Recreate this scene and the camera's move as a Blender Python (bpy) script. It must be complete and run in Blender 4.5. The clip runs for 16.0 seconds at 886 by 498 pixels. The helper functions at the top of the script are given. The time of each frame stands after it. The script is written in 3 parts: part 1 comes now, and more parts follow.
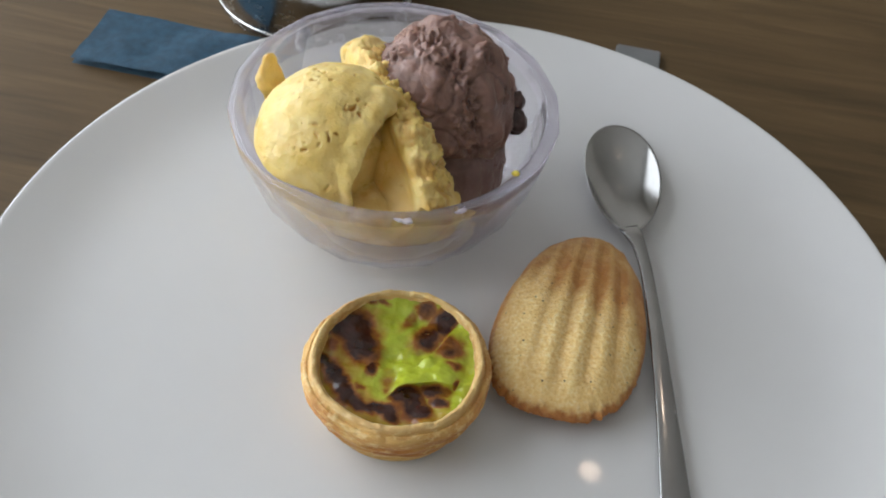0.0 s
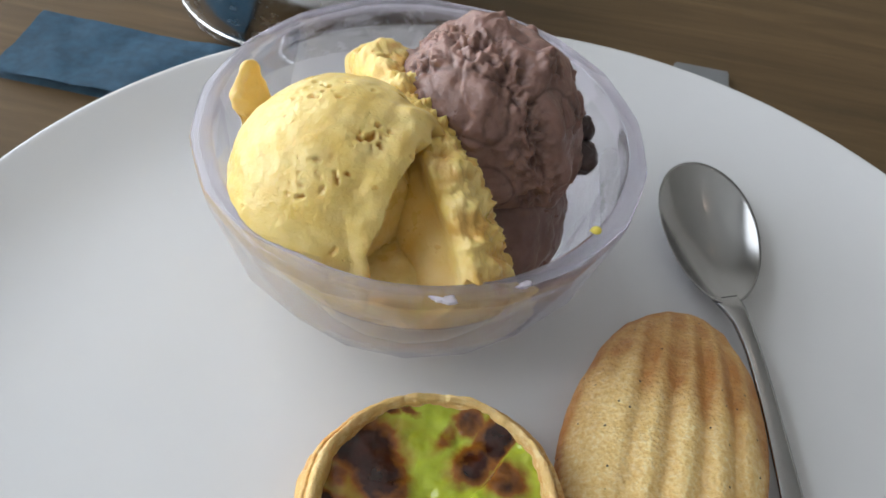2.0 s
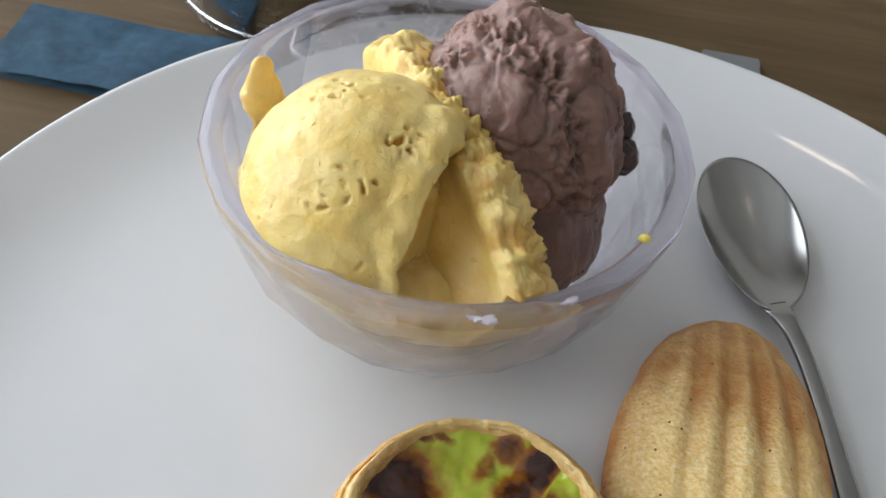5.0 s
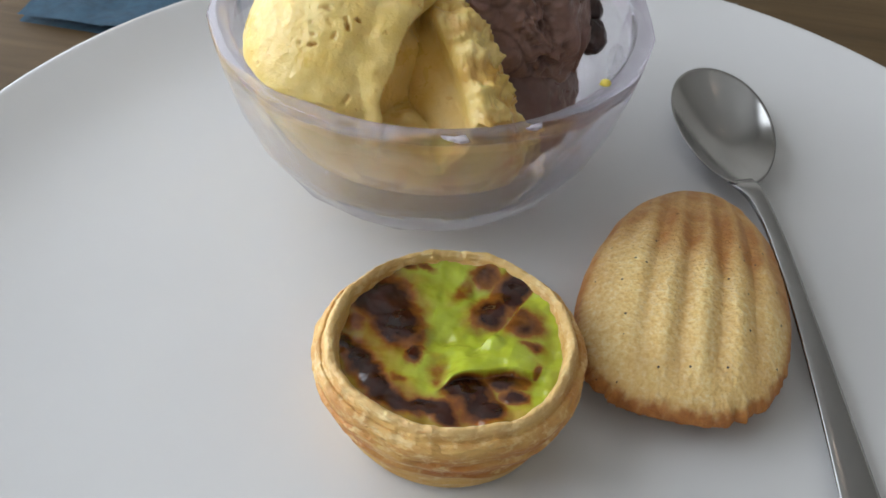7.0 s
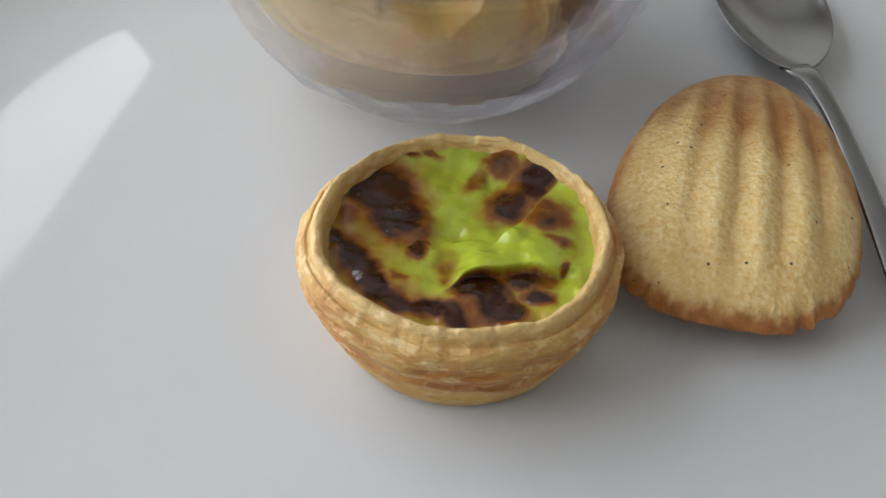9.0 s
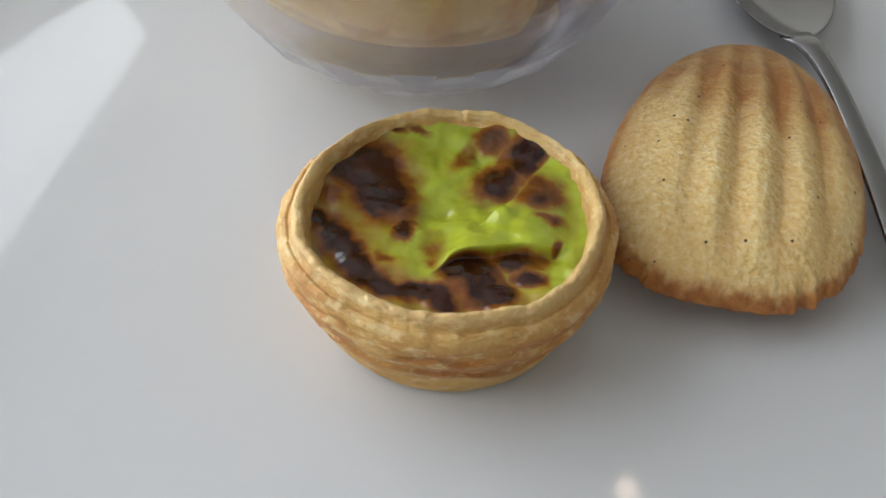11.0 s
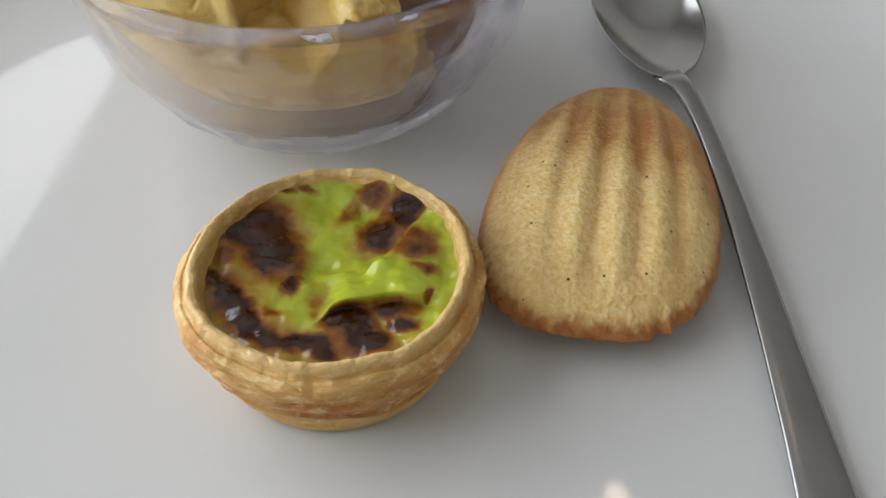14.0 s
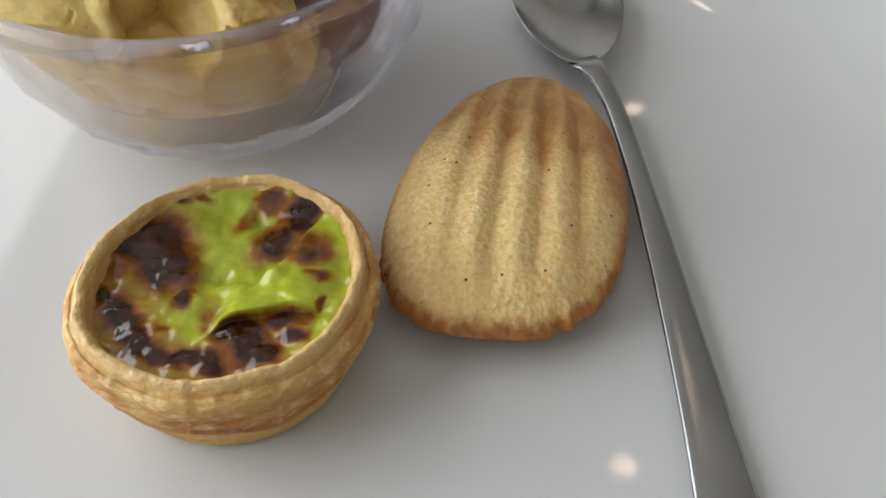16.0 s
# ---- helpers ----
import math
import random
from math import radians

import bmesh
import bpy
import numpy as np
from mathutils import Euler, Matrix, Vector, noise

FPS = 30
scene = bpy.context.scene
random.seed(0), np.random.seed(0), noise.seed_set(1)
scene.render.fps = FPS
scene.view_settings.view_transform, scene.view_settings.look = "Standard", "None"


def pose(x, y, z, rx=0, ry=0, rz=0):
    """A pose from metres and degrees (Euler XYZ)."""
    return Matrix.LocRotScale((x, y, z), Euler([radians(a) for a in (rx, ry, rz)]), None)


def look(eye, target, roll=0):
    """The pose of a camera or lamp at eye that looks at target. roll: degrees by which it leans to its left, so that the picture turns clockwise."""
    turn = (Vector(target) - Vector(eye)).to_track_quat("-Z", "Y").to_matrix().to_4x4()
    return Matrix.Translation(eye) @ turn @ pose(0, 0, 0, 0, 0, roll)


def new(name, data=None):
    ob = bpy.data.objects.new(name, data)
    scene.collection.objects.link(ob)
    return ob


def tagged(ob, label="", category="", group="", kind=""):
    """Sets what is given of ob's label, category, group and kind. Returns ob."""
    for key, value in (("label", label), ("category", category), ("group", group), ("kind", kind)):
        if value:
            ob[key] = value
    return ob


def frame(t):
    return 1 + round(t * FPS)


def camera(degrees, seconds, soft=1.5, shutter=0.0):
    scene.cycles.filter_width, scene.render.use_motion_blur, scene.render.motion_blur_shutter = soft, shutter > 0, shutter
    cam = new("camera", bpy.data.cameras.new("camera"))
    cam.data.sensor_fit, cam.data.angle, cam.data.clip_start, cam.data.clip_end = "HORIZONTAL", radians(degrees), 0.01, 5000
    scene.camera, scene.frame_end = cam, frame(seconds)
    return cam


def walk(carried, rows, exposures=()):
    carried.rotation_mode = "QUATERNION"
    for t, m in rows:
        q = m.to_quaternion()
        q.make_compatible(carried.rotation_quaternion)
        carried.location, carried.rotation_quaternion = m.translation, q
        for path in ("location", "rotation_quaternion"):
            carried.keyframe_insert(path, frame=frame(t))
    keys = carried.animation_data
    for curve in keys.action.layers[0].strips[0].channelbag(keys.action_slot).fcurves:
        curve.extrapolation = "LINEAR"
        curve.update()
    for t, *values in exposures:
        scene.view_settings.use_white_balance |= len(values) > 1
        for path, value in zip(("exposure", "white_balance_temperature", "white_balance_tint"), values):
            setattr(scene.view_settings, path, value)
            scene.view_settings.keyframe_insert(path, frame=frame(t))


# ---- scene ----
U = 0.01   # the table-top things are laid out in centimetres


def eye_pose(x, y, z, tilt, turn, lean):
    """A camera at a place in centimetres: tilt up from straight down, turn about the vertical, lean about the view."""
    return pose(x * U, y * U, z * U, 0, 0, turn) @ pose(0, 0, 0, tilt) @ pose(0, 0, 0, 0, 0, lean)


cam = camera(49.22, 16.0, soft=1.5)
cam.data.dof.use_dof, cam.data.dof.focus_distance, cam.data.dof.aperture_fstop = True, 0.19, 56.0
walk(cam, [
    (0.0, eye_pose(3.15, -15.31, 25.54, 40.59, 7.95, 5.63)),
    (0.5, eye_pose(2.47, -15.94, 24.67, 42.88, 6.40, 7.25)),
    (1.0, eye_pose(1.78, -14.12, 23.12, 42.92, 6.64, 7.12)),
    (1.5, eye_pose(1.50, -10.82, 21.07, 42.94, 7.14, 6.64)),
    (2.0, eye_pose(0.34, -9.22, 19.67, 42.57, 5.34, 7.86)),
    (2.5, eye_pose(-0.73, -8.08, 19.04, 42.17, 4.12, 8.23)),
    (3.0, eye_pose(-0.56, -6.92, 19.10, 40.90, 2.45, 8.59)),
    (3.5, eye_pose(-0.78, -6.43, 18.66, 39.80, 1.93, 9.15)),
    (6.0, eye_pose(-0.24, -9.25, 18.58, 44.27, 7.69, 5.29)),
    (6.5, eye_pose(0.94, -10.35, 17.46, 45.31, 8.63, 4.46)),
    (7.0, eye_pose(1.51, -12.45, 16.77, 45.92, 8.27, 4.10)),
    (7.5, eye_pose(1.62, -12.70, 15.62, 46.64, 8.64, 3.88)),
    (8.0, eye_pose(1.78, -12.02, 14.52, 45.36, 8.77, 3.11)),
    (8.5, eye_pose(1.69, -11.71, 14.12, 44.42, 9.36, 2.82)),
    (9.0, eye_pose(1.55, -11.28, 13.47, 43.98, 9.33, 2.73)),
    (9.5, eye_pose(1.68, -10.98, 13.13, 42.96, 9.43, 2.31)),
    (12.0, eye_pose(1.63, -10.68, 13.11, 42.14, 8.89, 2.35)),
    (12.5, eye_pose(1.91, -10.67, 13.37, 42.04, 8.99, 1.65)),
    (13.0, eye_pose(2.43, -10.96, 13.75, 42.60, 8.82, 0.70)),
    (13.5, eye_pose(3.01, -11.19, 14.29, 43.04, 8.06, 0.43)),
    (14.0, eye_pose(3.56, -10.98, 14.70, 43.12, 7.89, -0.05)),
    (14.5, eye_pose(4.19, -10.57, 14.72, 42.62, 7.49, -0.60)),
    (15.0, eye_pose(4.80, -10.21, 14.44, 42.24, 8.33, -1.88)),
    (15.5, eye_pose(4.93, -10.02, 14.46, 41.81, 8.41, -2.18)),
    (16.0, eye_pose(5.47, -10.21, 14.80, 41.76, 8.27, -2.94))],
     exposures=[(0.0, -0.03, 6500, 10), (1.0, 0.04, 6400, 10), (2.0, 0.12, 6350, 10), (3.5, 0.12, 6350, 10), (6.0, 0.1, 6350, 10), (7.0, 0.04, 6400, 10),
                (9.0, -0.04, 6450, 10), (12.0, -0.04, 6500, 10), (14.0, 0.0, 6650, 10), (16.0, 0.04, 6700, 10)])

# ---- light: a big window beside the table, small ceiling lamps ----
world = bpy.data.worlds.new("sky")
scene.world = world
world.use_nodes = True
wn = world.node_tree
sky = wn.nodes.new("ShaderNodeTexSky")
sky.sky_type, sky.sun_disc = "NISHITA", False
sky.sun_elevation, sky.sun_rotation = radians(35), radians(200)
wn.nodes["Background"].inputs["Strength"].default_value = 0.08
wn.links.new(sky.outputs[0], wn.nodes["Background"].inputs["Color"])
WEST, EAST, SOUTH, NORTH, FLOOR, CEIL = -1.5, 2.6, -1.8, 3.2, -0.76, 1.9
WIN_Y, WIN_Z = (-1.1, 2.25), (-0.1, 1.75)
lamp = bpy.data.lights.new("window_light", "AREA")
lamp.shape, lamp.size, lamp.size_y, lamp.energy, lamp.color = "RECTANGLE", 3.25, 1.8, 62, (0.91, 0.957, 1.0)
window_light = new("window_light", lamp)
window_light.matrix_world = look((WEST - 0.03, (WIN_Y[0] + WIN_Y[1]) / 2, (WIN_Z[0] + WIN_Z[1]) / 2), (0.6, (WIN_Y[0] + WIN_Y[1]) / 2, 0.3))


# ---- materials ----
class Nodes:
    """A node material with a Principled shader."""

    def __init__(self, name, rough=0.5, **sockets):
        self.mat = bpy.data.materials.new(name)
        self.mat.use_nodes = True
        self.tree = self.mat.node_tree
        self.shader = self.tree.nodes["Principled BSDF"]
        self.put("Roughness", rough)
        for key, value in sockets.items():
            self.put(key.replace("_", " "), value)

    def put(self, socket, value):
        if isinstance(value, bpy.types.NodeSocket):
            self.tree.links.new(value, self.shader.inputs[socket])
        elif isinstance(value, tuple):
            self.shader.inputs[socket].default_value = (*value, 1.0) if len(value) == 3 and socket != "Subsurface Radius" else value
        else:
            self.shader.inputs[socket].default_value = value

    def node(self, kind, **values):
        n = self.tree.nodes.new(kind)
        for key, value in values.items():
            socket = n.inputs[key.replace("_", " ")]
            if isinstance(value, bpy.types.NodeSocket):
                self.tree.links.new(value, socket)
            else:
                socket.default_value = value
        return n

    def coords(self, stretch=(1, 1, 1)):
        c = self.tree.nodes.new("ShaderNodeTexCoord")
        return self.node("ShaderNodeMapping", Vector=c.outputs["Object"], Scale=stretch).outputs[0]

    def noise(self, scale, detail=4.0, rough=0.55, stretch=(1, 1, 1), warp=0.0):
        return self.node("ShaderNodeTexNoise", Vector=self.coords(stretch), Scale=scale, Detail=detail, Roughness=rough, Distortion=warp).outputs[0]

    def cells(self, scale, stretch=(1, 1, 1)):
        return self.node("ShaderNodeTexVoronoi", Vector=self.coords(stretch), Scale=scale).outputs[0]

    def attr(self, name):
        n = self.tree.nodes.new("ShaderNodeAttribute")
        n.attribute_name = name
        return n.outputs["Fac"]

    def ramp(self, value, *stops):
        n = self.node("ShaderNodeValToRGB", Fac=value)
        while len(n.color_ramp.elements) < len(stops):
            n.color_ramp.elements.new(0.5)
        for e, (p, c) in zip(n.color_ramp.elements, stops):
            e.position, e.color = p, (*c, 1) if isinstance(c, tuple) else (c, c, c, 1)
        return n.outputs[0]

    def mix(self, fac, a, b, how="MIX"):
        n = self.tree.nodes.new("ShaderNodeMix")
        n.data_type, n.blend_type = "RGBA", how
        for socket, v in zip((n.inputs[0], n.inputs[6], n.inputs[7]), (fac, a, b)):
            if isinstance(v, bpy.types.NodeSocket):
                self.tree.links.new(v, socket)
            else:
                socket.default_value = (*v, 1) if isinstance(v, tuple) else v
        return n.outputs[2]

    def math(self, op, a, b=0.0):
        n = self.tree.nodes.new("ShaderNodeMath")
        n.operation = op
        for socket, v in zip(n.inputs, (a, b)):
            if isinstance(v, bpy.types.NodeSocket):
                self.tree.links.new(v, socket)
            else:
                socket.default_value = v
        return n.outputs[0]

    def bump(self, height, depth, strength=1.0):
        last = self.shader.inputs["Normal"].links
        n = self.node("ShaderNodeBump", Height=height, Distance=depth, Strength=strength)
        if last:
            self.tree.links.new(last[0].from_socket, n.inputs["Normal"])
        self.put("Normal", n.outputs[0])
        return self


def plain(name, colour, rough, spread=0.08, scale=4.0, depth=0.0, **more):
    """A plain paint or plaster with faint mottling."""
    m = Nodes(name, rough, **more)
    lo, hi = tuple(c * (1 - spread) for c in colour), tuple(min(1, c * (1 + spread)) for c in colour)
    m.put("Base Color", m.ramp(m.noise(scale, 5), (0.3, lo), (0.7, hi)))
    if depth:
        m.bump(m.noise(scale * 20), depth)
    return m.mat


def porcelain():
    m = Nodes("porcelain", 0.12, IOR=1.4)
    m.put("Base Color", m.ramp(m.noise(9), (0.3, (0.585, 0.588, 0.592)), (0.7, (0.625, 0.626, 0.628))))
    m.put("Roughness", m.ramp(m.noise(40, 6), (0.35, 0.03), (0.7, 0.065)))
    return m.bump(m.noise(14, 2), 0.0002, 0.3).mat


def dark_wood():
    m = Nodes("dark_wood", 0.62, Specular_IOR_Level=0.2)
    grain = m.noise(6, 8, 0.65, (1.2, 14, 1.2), 0.6)
    m.put("Base Color", m.ramp(grain, (0.25, (0.055, 0.035, 0.016)), (0.55, (0.105, 0.067, 0.03)), (0.8, (0.155, 0.1, 0.046))))
    return m.bump(grain, 0.0006, 0.6).mat


def cut_glass(name, tint=(0.985, 0.98, 1.0), rough_at=0.0, straight=0.58):
    """Clear pressed glass, faintly lavender: most of the light is bent, a little goes straight on."""
    m = Nodes(name, 0.05)
    t = m.tree
    clear, bent = t.nodes.new("ShaderNodeBsdfTransparent"), t.nodes.new("ShaderNodeBsdfGlass")
    clear.inputs[0].default_value = (*tint, 1)
    bent.inputs["Color"].default_value, bent.inputs["IOR"].default_value, bent.inputs["Roughness"].default_value = (*tint, 1), 1.48, rough_at
    body = t.nodes.new("ShaderNodeMixShader")
    body.inputs[0].default_value = straight
    t.links.new(bent.outputs[0], body.inputs[1])
    t.links.new(clear.outputs[0], body.inputs[2])
    t.links.new(body.outputs[0], t.nodes["Material Output"].inputs["Surface"])
    b = m.node("ShaderNodeBump", Height=m.noise(120, 2), Distance=0.0005, Strength=0.35)
    t.links.new(b.outputs[0], bent.inputs["Normal"])
    return m.mat


def ice_cream(name, lo, mid, hi, pit_shade, gloss=0.4):
    """Churned ice: soft scattering, fine pores, melted wet patches; the shade of pores and hollows is painted into the
    colour.
    """
    m = Nodes(name, 0.48, Subsurface_Weight=0.3, Subsurface_Scale=0.003, Subsurface_Radius=(1.0, 0.7, 0.35))
    base = m.ramp(m.noise(110, 6, 0.6), (0.28, lo), (0.5, mid), (0.75, hi))
    base = m.mix(m.ramp(m.noise(38, 3), (0.45, 0.0), (0.7, 0.35)), base, hi)
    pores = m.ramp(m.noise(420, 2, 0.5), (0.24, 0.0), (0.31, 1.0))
    base = m.mix(m.attr("shade_tint"), base, pit_shade)
    m.put("Base Color", m.mix(m.ramp(pores, (0.0, 0.4), (1.0, 0.0)), base, pit_shade))
    m.put("Roughness", m.ramp(m.noise(70), (0.35, gloss * 0.6), (0.65, gloss * 1.5)))
    return m.bump(m.noise(240, 4, 0.55), 0.0011, 0.45).bump(m.noise(800, 3, 0.6), 0.0004, 0.5).bump(pores, 0.0004, 0.5).mat


def pastry():
    """Laminated puff pastry: pale cream layers, flaked, baked golden brown in soft patches."""
    m = Nodes("pastry", 0.52, Subsurface_Weight=0.12, Subsurface_Scale=0.002, Subsurface_Radius=(1.0, 0.6, 0.3))
    layers = m.noise(70, 7, 0.6, (1, 1, 3.2), 0.5)
    base = m.ramp(layers, (0.3, (0.52, 0.25, 0.05)), (0.47, (0.62, 0.37, 0.11)), (0.62, (0.69, 0.44, 0.14)), (0.8, (0.75, 0.54, 0.22)))
    soft = m.ramp(m.noise(95, 5, 0.6, (1, 1, 2.0)), (0.38, 0.1), (0.56, 1.0))
    baked = m.math("MULTIPLY", m.attr("bake"), soft)
    deep = m.ramp(m.noise(60, 5, 0.6, (1, 1, 2.5)), (0.35, (0.48, 0.19, 0.036)), (0.65, (0.37, 0.12, 0.021)))
    base = m.mix(baked, base, deep)
    flakes = m.ramp(m.noise(300, 5, 0.65, (1, 1, 2.2)), (0.52, 0.0), (0.64, 0.8))
    base = m.mix(flakes, base, (0.77, 0.58, 0.28))
    m.put("Base Color", m.mix(m.attr("flour"), base, (0.78, 0.61, 0.29)))
    m.put("Roughness", m.ramp(m.noise(200), (0.3, 0.34), (0.7, 0.6)))
    return m.bump(layers, 0.0018, 0.8).bump(m.noise(170, 6, 0.65, (1, 1, 2.6), 0.4), 0.0012, 0.9).bump(m.noise(620, 5), 0.0005, 0.7).mat


def custard():
    """Set egg custard, glossy green-yellow, with caramelised blisters."""
    m = Nodes("custard", 0.17, Subsurface_Weight=0.3, Subsurface_Scale=0.004, Subsurface_Radius=(0.8, 1.0, 0.2), IOR=1.45)
    base = m.ramp(m.noise(120, 5), (0.3, (0.36, 0.38, 0.03)), (0.5, (0.4, 0.47, 0.035)), (0.75, (0.48, 0.55, 0.07)))
    base = m.mix(m.attr("amber"), base, (0.36, 0.225, 0.026))
    burn = m.attr("burn")
    ring = m.ramp(burn, (0.04, 0.0), (0.42, 0.95))
    dark = m.ramp(burn, (0.42, 0.0), (0.85, 1.0))
    tone = m.ramp(m.noise(190, 5), (0.3, (0.018, 0.004, 0.002)), (0.7, (0.05, 0.01, 0.004)))
    m.put("Base Color", m.mix(dark, m.mix(ring, base, (0.24, 0.068, 0.01)), tone))
    m.put("Roughness", m.ramp(m.noise(160, 5), (0.3, 0.05), (0.7, 0.15)))
    m.put("Coat Weight", 0.3)
    m.put("Coat Roughness", 0.03)
    return m.bump(m.noise(170, 2, 0.4), 0.0008, 0.35).bump(m.noise(360, 1, 0.4), 0.0007, 0.7).mat


def sponge():
    """Baked butter sponge: pale grainy crumb, browned skin, dark vanilla specks."""
    m = Nodes("sponge", 0.62, Subsurface_Weight=0.08, Subsurface_Scale=0.003, Subsurface_Radius=(1.0, 0.65, 0.3))
    crumb = m.noise(760, 5, 0.7)
    grains = m.cells(900)
    base = m.ramp(crumb, (0.34, (0.77, 0.49, 0.16)), (0.5, (0.89, 0.66, 0.28)), (0.66, (0.96, 0.81, 0.46)))
    base = m.mix(m.ramp(m.noise(55, 4), (0.4, 0.0), (0.7, 0.5)), base, (0.8, 0.53, 0.19))
    patch = m.ramp(m.noise(85, 6, 0.65), (0.3, 0.45), (0.6, 1.0))
    base = m.mix(m.math("MULTIPLY", m.attr("bake"), patch), base, (0.47, 0.2, 0.045))
    rust = m.ramp(m.noise(330, 5, 0.65), (0.3, (0.3, 0.085, 0.016)), (0.7, (0.56, 0.22, 0.044)))
    base = m.mix(m.attr("crust"), base, rust)
    specks = m.ramp(m.cells(300), (0.075, 1.0), (0.1, 0.0))
    few = m.ramp(m.noise(170, 1), (0.45, 0.0), (0.48, 1.0))
    m.put("Base Color", m.mix(m.math("MULTIPLY", specks, few), base, (0.045, 0.028, 0.02)))
    m.put("Roughness", m.ramp(m.noise(300, 4), (0.3, 0.42), (0.7, 0.72)))
    return m.bump(crumb, 0.0009, 0.7).bump(grains, 0.0004, 0.6).bump(m.noise(180, 4), 0.0004, 0.25).mat


def steel(name="steel", rough=0.14, shade=1.0):
    m = Nodes(name, rough, Metallic=1.0)
    m.put("Base Color", m.ramp(m.noise(30, 4), (0.3, (0.3 * shade,) * 3), (0.7, (0.38 * shade,) * 3)))
    m.put("Roughness", m.ramp(m.noise(180, 5, 0.6, (1, 0.15, 1)), (0.3, rough * 0.7), (0.7, rough * 1.6)))
    return m.mat


PORCELAIN, WOOD, GLASS, PASTRY, CUSTARD, SPONGE, STEEL = porcelain(), dark_wood(), cut_glass("cut_glass"), pastry(), custard(), sponge(), steel()
# the fourth colour of each ice is the shade painted into its hollows
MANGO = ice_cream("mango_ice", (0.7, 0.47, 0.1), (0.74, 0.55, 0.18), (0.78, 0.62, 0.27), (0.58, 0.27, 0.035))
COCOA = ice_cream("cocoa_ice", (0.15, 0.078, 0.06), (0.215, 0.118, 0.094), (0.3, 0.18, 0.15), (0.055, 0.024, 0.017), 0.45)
RIM_GLASS = cut_glass("rim_glass", (0.95, 0.93, 0.985), 0.08, 0.3)
POT_STEEL = steel("pot_steel", 0.2, 1.9)
MELT = plain("melted_cream", (0.55, 0.51, 0.56), 0.3, 0.1, 300)
MANGO_MELT = plain("melted_mango", (0.72, 0.6, 0.1), 0.25, 0.1, 300)
DARK_MELT = plain("melted_cocoa", (0.05, 0.026, 0.022), 0.3, 0.3, 300)
PLASTER = plain("plaster", (0.74, 0.72, 0.68), 0.85, 0.06, 3, 0.001)
CEILING = plain("ceiling_paint", (0.62, 0.61, 0.585), 0.85, 0.05, 2)
FLOORING = plain("floor_boards", (0.12, 0.08, 0.05), 0.5, 0.3, 8)
FRAME_PAINT = plain("window_paint", (0.25, 0.23, 0.21), 0.5, 0.1, 9)
CLOTH = plain("blue_cloth", (0.018, 0.07, 0.12), 0.85, 0.25, 260, 0.0004)
PAPER = plain("grey_card", (0.16, 0.165, 0.17), 0.6, 0.1, 60)
pane = Nodes("window_pane", 0.02, Transmission_Weight=1.0, IOR=1.02)
PANE = pane.mat
bulb = Nodes("lamp_glow", 0.4, Emission_Strength=17.0)
bulb.put("Emission Color", (1.0, 0.78, 0.6))
BULB = bulb.mat


# ---- builders ----
def thing(name, label, category, at=(0, 0, 0), **more):
    ob = new(name)
    ob.location = at
    return tagged(ob, label, category, **more)


def shaped(name, verts, faces, material, parent=None, smooth=True, label="", attrs=None):
    """One mesh object from vertices in centimetres."""
    me = bpy.data.meshes.new(name)
    me.from_pydata([(x * U, y * U, z * U) for x, y, z in verts], [], faces)
    me.polygons.foreach_set("use_smooth", [smooth] * len(me.polygons))
    for key, values in (attrs or {}).items():
        me.attributes.new(key, "FLOAT", "POINT").data.foreach_set("value", [float(v) for v in values])
    me.materials.append(material)
    me.update()
    ob = new(name, me)
    if parent:
        ob.parent = parent
    if label:
        tagged(ob, label)
    return ob


def part(name, bm, material, parent=None, label="", smooth=False):
    """One mesh object from a bmesh in metres."""
    me = bpy.data.meshes.new(name)
    bm.to_mesh(me)
    bm.free()
    me.polygons.foreach_set("use_smooth", [smooth] * len(me.polygons))
    me.materials.append(material)
    ob = new(name, me)
    if parent:
        ob.parent = parent
    if label:
        tagged(ob, label)
    return ob


def boxes(*bounds, bevel=0.0):
    """A bmesh of boxes, each given by x0, x1, y0, y1, z0, z1 in metres."""
    bm = bmesh.new()
    for x0, x1, y0, y1, z0, z1 in bounds:
        bmesh.ops.create_cube(bm, size=1, matrix=Matrix.LocRotScale(((x0 + x1) / 2, (y0 + y1) / 2, (z0 + z1) / 2), None, (x1 - x0, y1 - y0, z1 - z0)))
    if bevel:
        bmesh.ops.bevel(bm, geom=bm.edges[:], offset=bevel, segments=2, affect="EDGES")
    return bm


def grid_faces(rings, around, closed=True):
    """Quads between rings of vertices."""
    out = []
    for i in range(rings - 1):
        for j in range(around if closed else around - 1):
            k = (j + 1) % around
            out.append((i * around + j, i * around + k, (i + 1) * around + k, (i + 1) * around + j))
    return out


def curve_through(stops, n):
    """Smooth values through stops of any width, n of them (Catmull-Rom)."""
    p = np.array(stops, float)
    p = np.vstack([2 * p[0] - p[1], p, 2 * p[-1] - p[-2]])
    out = []
    for s in np.linspace(0, len(stops) - 1 - 1e-9, n):
        i, f = int(s), s - int(s)
        a, b, c, d = p[i:i + 4]
        out.append(0.5 * (2 * b + (c - a) * f + (2 * a - 5 * b + 4 * c - d) * f * f + (3 * b - a - 3 * c + d) * f ** 3))
    return np.array(out)


def rough(x, y, z, size, octaves=4):
    """Fractal noise, about -1 to 1, with bumps of the given size."""
    return noise.fractal((x / size, y / size, z / size), 1.0, 2.0, octaves)


